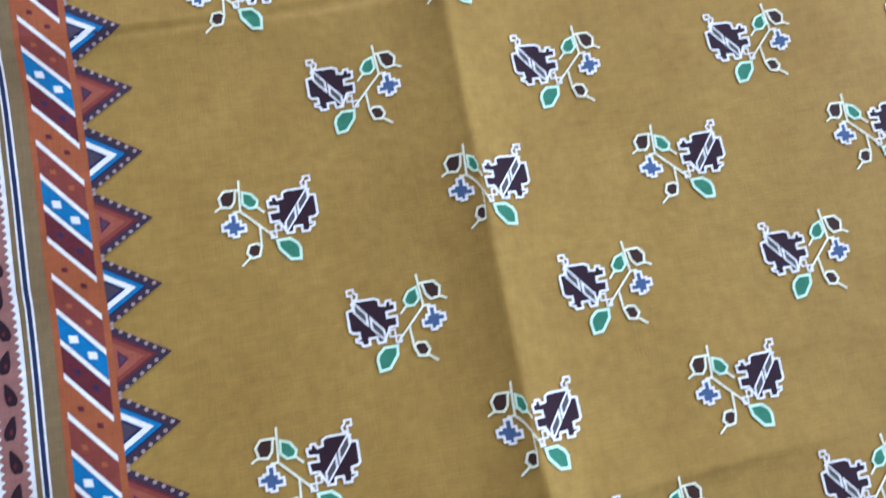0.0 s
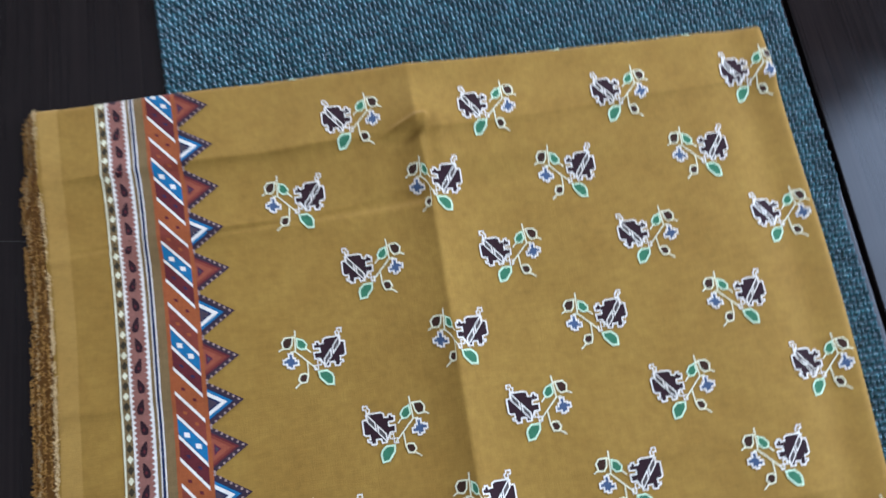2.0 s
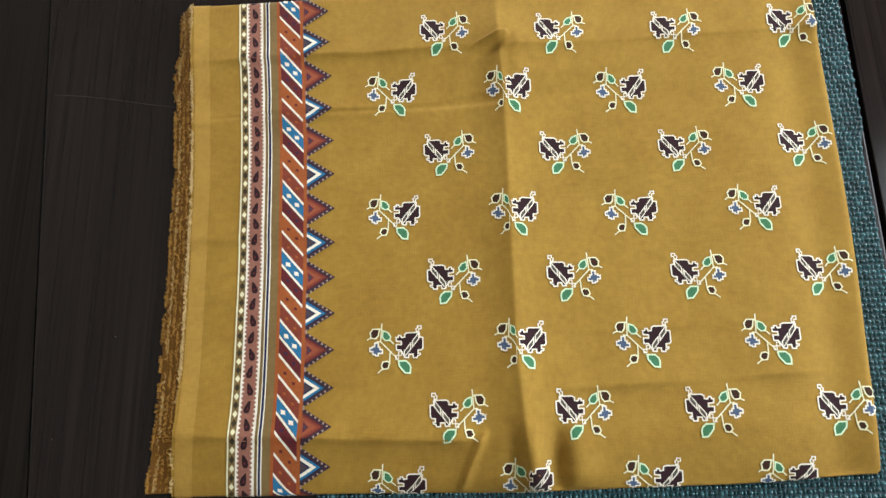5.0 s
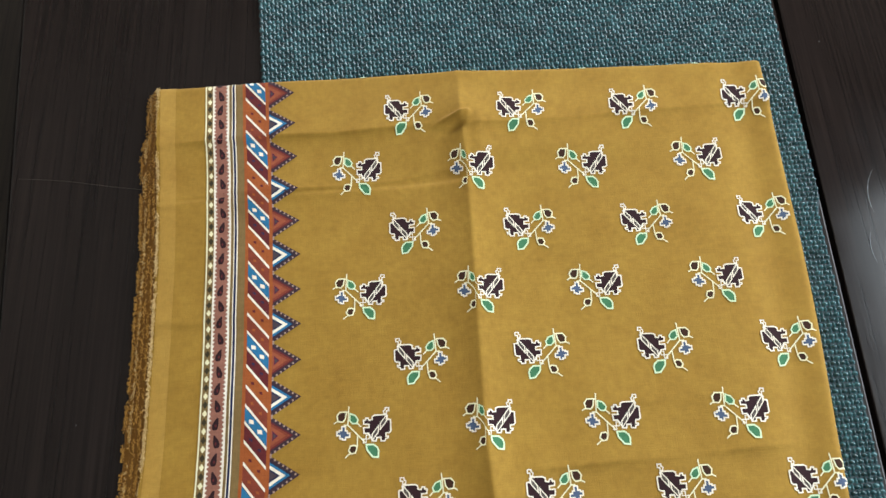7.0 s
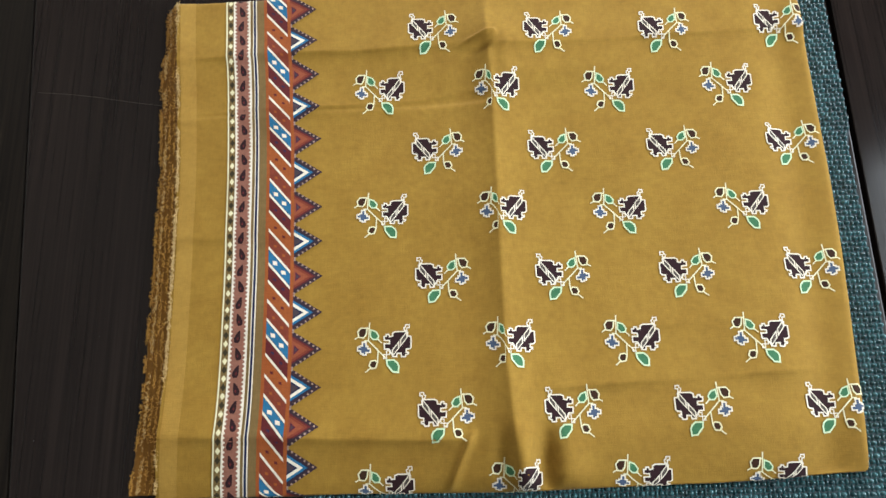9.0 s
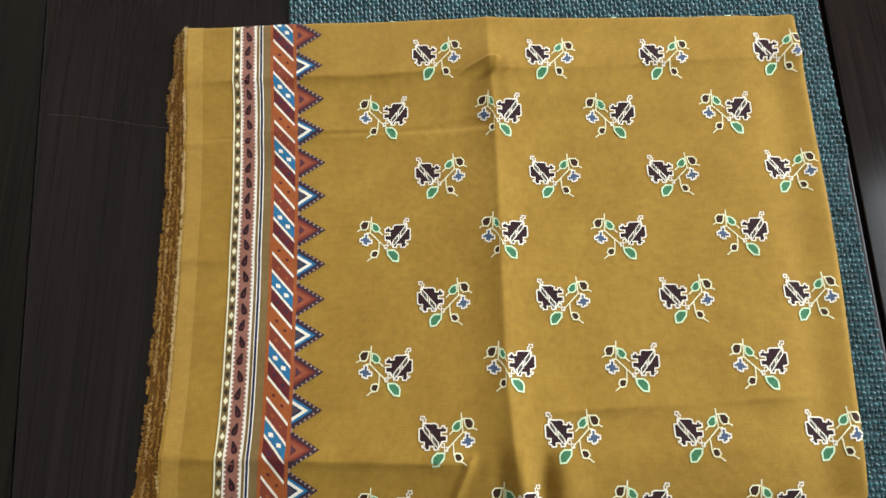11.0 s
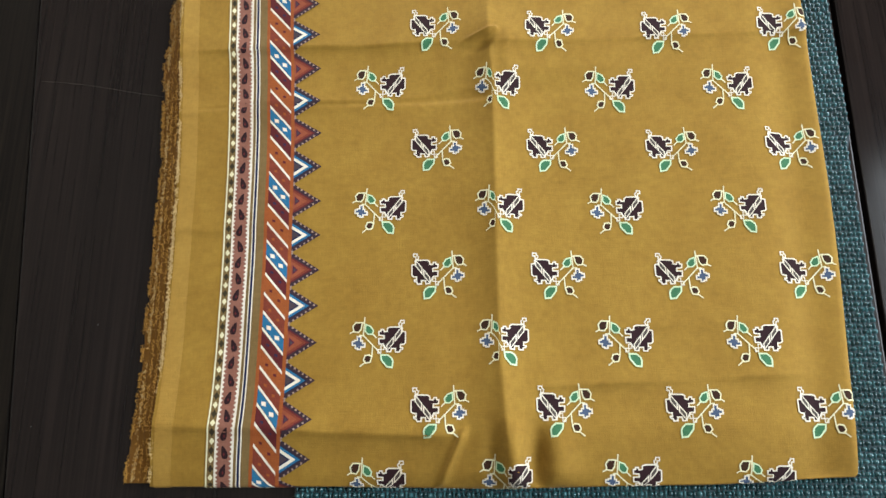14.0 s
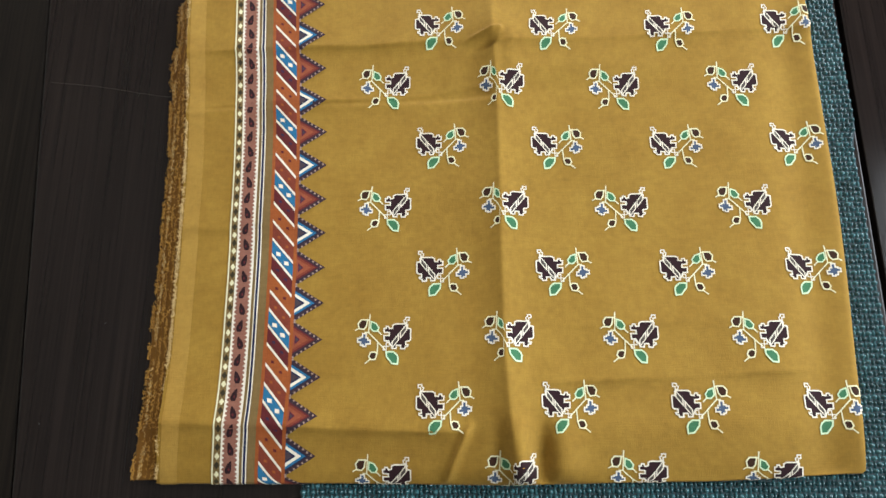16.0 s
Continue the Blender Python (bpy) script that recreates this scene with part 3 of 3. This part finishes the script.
def diamond(x, y, w, h):
    return [(x - w, y), (x, y - h), (x + w, y), (x, y + h)]


def tooth_row(x, w, pitch, flip):
    out = []
    y = Y_LOW
    while y < Y_TOP:
        s = -1 if flip else 1
        out.append([(x - w * s * 0.45, y), (x + w * s, y + pitch / 2), (x - w * s * 0.45, y + pitch)])
        y += pitch
    return out


def print_border():
    band("selvedge_strip", [rect(-1.985, -1.85)], 0.0016, OCHRE_PALE, "paler strip beside the raw side")
    band("cream_line", [rect(-1.583, -1.571)], 0.0030, CREAM)
    band("diamond_band", [rect(-1.571, -1.515)], 0.0016, OLIVE, "olive band with cream and dark diamonds")
    step = 0.0665
    for k in range(int((Y_TOP - Y_LOW) / step)):
        y = Y_LOW + step * k
        if k % 2:
            band("dark_diamond", [diamond(-1.543, y, 0.023, 0.030)], 0.0030, DARKOLIVE)
        else:
            band("cream_diamond", [diamond(-1.543, y, 0.021, 0.027)], 0.0030, CREAM)
    band("rose_band", [rect(-1.503, -1.375)], 0.0016, ROSE, "dusty rose band with dark paisleys")
    for x, flip in ((-1.500, False), (-1.392, True)):
        line = rect(x - 0.018, x - 0.004) if not flip else rect(x + 0.004, x + 0.020)
        band("white_zigzag", [line] + tooth_row(x - 0.004 if not flip else x + 0.004, 0.016, 0.034, flip), 0.0032, WHITE)
    for k in range(int((Y_TOP - Y_LOW) / 0.133)):
        y = Y_LOW + 0.05 + 0.133 * k
        s = 1 if k % 2 else -1
        spine = []
        for a in range(9):
            t = a / 8
            wide = 0.033 * math.sqrt(math.sin(math.pi * (0.05 + 0.91 * t))) * (1 - 0.60 * t)
            spine.append((s * (0.022 * t * t - 0.010), 0.094 * t - 0.046, wide))
        pts = [(-1.447 + cx + w, y + cy) for cx, cy, w in spine] + [(-1.447 + cx - w, y + cy) for cx, cy, w in reversed(spine)]
        shape = band("paisley", triangles(pts), 0.0030, BLACKISH, "", 0.06)
        if shape:
            band("eye", [diamond(-1.447 - s * 0.002, y - 0.014, 0.009, 0.014)], 0.0036, MAROON, "", 0.06, shape)
    band("olive_gap", [rect(-1.368, -1.352)], 0.0016, OLIVE)
    band("white_line", [rect(-1.350, -1.343)], 0.0030, WHITE)
    band("navy_line", [rect(-1.343, -1.324)], 0.0026, NAVY)
    band("white_line", [rect(-1.324, -1.315)], 0.0030, WHITE)
    band("brown_gap", [rect(-1.315, -1.250)], 0.0014, OLIVE, "olive brown ground between the bands")

    x0, x1, xl, xr = -1.252, -1.022, -1.226, -1.050
    ground = band("slanted_band", [rect(x0, x1)], 0.0018, ORANGE, "orange band with slanted stripes")
    period = 2 * PITCH
    slope = -1.17
    drop = (xr - xl) * slope
    mid = (xl + xr) / 2
    cuts = ((0.0, 0.044, WHITE, None), (0.044, 0.275, None, MAROON), (0.275, 0.320, WHITE, None), (0.320, 0.530, RUST, ORANGE), (0.530, 0.575, WHITE, None),
            (0.575, 0.585, NAVY, None), (0.585, 0.745, SKY, WHITE), (0.745, 0.755, NAVY, None), (0.755, 0.800, WHITE, None), (0.800, 1.0, MAROON, NAVY))
    for k in range(11):
        top = -0.048 + (2 - k) * period
        for a, b, paint, mark in cuts:
            ya, yb = top - a * period, top - b * period
            if paint:
                band("stripe", [[(xl, yb), (xr, yb + drop), (xr, ya + drop), (xl, ya)]], 0.0028, paint, "", 0.03, ground)
            if mark:
                size = 0.020 if mark is WHITE else 0.013
                for dx in (-0.034, 0.034):
                    cy = top - (a + b) / 2 * period + (mid + dx - xl) * slope
                    q = [(mid + dx - size, cy + size * 0.9), (mid + dx + size * 0.8, cy + size * 0.5), (mid + dx + size, cy - size * 1.1), (mid + dx - size * 0.8, cy - size * 0.7)]
                    band("square_mark", [q], 0.0036, mark, "", 0.03, ground)
            if mark is NAVY:
                for dx in (-0.034, 0.034):
                    cy = top - (a + b) / 2 * period + (mid + dx - xl) * slope - 0.006
                    band("square_mark", [diamond(mid + dx - 0.003, cy, 0.007, 0.010)], 0.0040, PLUM, "", 0.03, ground)

    base, tip = x1, -0.791
    half = PITCH * 0.5
    for k in range(-2, 14):
        y = TIP0 - k * PITCH

        def tri(inx):
            d = tip - base - inx
            s = half * d / (tip - base)
            return [[(base, y - s), (base + d, y), (base, y + s)]]

        if k % 2 == 0:
            tooth = band("blue_tooth", tri(0.0), 0.0018, DUSK, "navy and white chevron tooth")
            rings = ((0.062, NAVY, 0.0022), (0.076, SKY, 0.0026), (0.108, WHITE, 0.0030), (0.150, NAVY, 0.0034), (0.172, LILAC, 0.0038))
        else:
            tooth = band("red_tooth", tri(0.0), 0.0018, DUSK, "maroon and rust chevron tooth")
            rings = ((0.058, MAROON, 0.0022), (0.080, RUST, 0.0026), (0.112, BRICK, 0.0030))
        if tooth is None:
            continue
        for inx, paint, lift in rings:
            band("chevron", tri(inx), lift, paint, "", 0.03, tooth)
        if k % 2:
            band("heart", [[(base + 0.014, y - 0.038), (base + 0.058, y), (base + 0.014, y + 0.038)]], 0.0036, PLUM, "", 0.03, tooth)
            band("heart", [[(base + 0.022, y - 0.020), (base + 0.044, y), (base + 0.022, y + 0.020)]], 0.0040, LILAC, "", 0.03, tooth)
        dots = []
        for s in (-1, 1):
            for q in range(6 if s < 0 else 7):
                f = 0.03 + (q if s > 0 else q + 1) * 0.150
                cx = tip - 0.028 - (tip - base - 0.02) * f
                cy = y + s * (half * f + 0.001)
                dots.append([(cx + 0.0088 * math.cos(a), cy + 0.0088 * math.sin(a)) for a in (0.4, 1.2, 2.0, 2.8, 3.5, 4.3, 5.1, 5.9)])
        row = band("dots", dots, 0.0042, PEACH, "", 0.03, tooth)
        if row:
            tagged(row, kind="stuff")


print_border()


# ---- small things on the table ----
def build_lint():
    """A pale thread lying across the board."""
    vs, fs = [], []
    n = 40
    for k in range(n + 1):
        t = k / n
        x = -3.40 + 1.14 * t
        y = 0.065 - 0.17 * t + 0.012 * math.sin(5 * t)
        a, b, _ = place(x, y)
        for dy, dz in ((-0.00007, 0.00005), (0.0, 0.0002), (0.00007, 0.00005)):
            vs.append((a, b + dy, dz))
    for k in range(n):
        a = 3 * k
        fs += [(a, a + 3, a + 4, a + 1), (a + 1, a + 4, a + 5, a + 2)]
    tagged(hang("loose_thread", mesh("loose_thread", vs, fs), THREAD), "thin pale loose thread lying on the dark table", "thread")


build_lint()


def build_scratch(x, y, turn, length, bow):
    """A fine curved scuff on the lacquer."""
    vs, fs = [], []
    n = 14
    for k in range(n + 1):
        t = k / n - 0.5
        u, v = length * t, bow * (1 - 4 * t * t)
        gx, gy = x + u * math.cos(turn) - v * math.sin(turn), y + u * math.sin(turn) + v * math.cos(turn)
        a, b, _ = place(gx, gy)
        w = 0.00016 * (1 - 3.6 * t * t)
        vs += [(a - w * math.sin(turn), b + w * math.cos(turn), 0.00012), (a + w * math.sin(turn), b - w * math.cos(turn), 0.00012)]
    for k in range(n):
        fs.append((2 * k, 2 * k + 1, 2 * k + 3, 2 * k + 2))
    tagged(hang("scratch", mesh("scratch", vs, fs), SPECK), "fine pale scratch on the dark table top", "scratch", "scratches on the table")


build_scratch(4.10, -0.55, 1.35, 0.42, 0.05)
build_scratch(3.98, -1.05, 1.50, 0.30, 0.03)
build_scratch(4.20, -1.25, 1.20, 0.24, -0.03)


def build_crumb(x, y, size):
    bm = bmesh.new()
    bmesh.ops.create_icosphere(bm, subdivisions=1, radius=size)
    for v in bm.verts:
        v.co *= 1 + 0.35 * noise.noise(v.co * 900 + Vector((x, y, 0)))
        v.co.z *= 0.5
    a, b, _ = place(x, y)
    bmesh.ops.translate(bm, verts=bm.verts, vec=(a, b, size * 0.45))
    tagged(part("crumb", bm, SPECK), "tiny pale speck of lint on the dark table", "crumb", "specks on the table")


build_crumb(3.98, 0.98, 0.0004)
build_crumb(-2.62, -2.15, 0.00022)
build_crumb(-3.05, -2.95, 0.00022)


def build_fibre(x, y, turn, length):
    """A short pale hair caught on the mat."""
    vs, fs = [], []
    n = 8
    for k in range(n + 1):
        t = k / n - 0.5
        gx = x + length * t * math.cos(turn) - 0.015 * math.sin(turn) * (1 - 4 * t * t)
        gy = y + length * t * math.sin(turn) + 0.015 * math.cos(turn) * (1 - 4 * t * t)
        a, b, _ = place(gx, gy)
        for dy, dz in ((-0.00010, 0.0), (0.0, 0.00015), (0.00010, 0.0)):
            vs.append((a, b + dy, 0.0031 + dz))
    for k in range(n):
        a = 3 * k
        fs += [(a, a + 3, a + 4, a + 1), (a + 1, a + 4, a + 5, a + 2)]
    tagged(hang("fibre", mesh("fibre", vs, fs), FIBRE), "short pale fibre caught on the woven mat", "fibre", "fibres on the mat")


build_fibre(-0.09, 0.82, 0.5, 0.09)
build_fibre(0.10, 1.60, 1.0, 0.10)
build_fibre(0.02, 1.02, 0.7, 0.07)
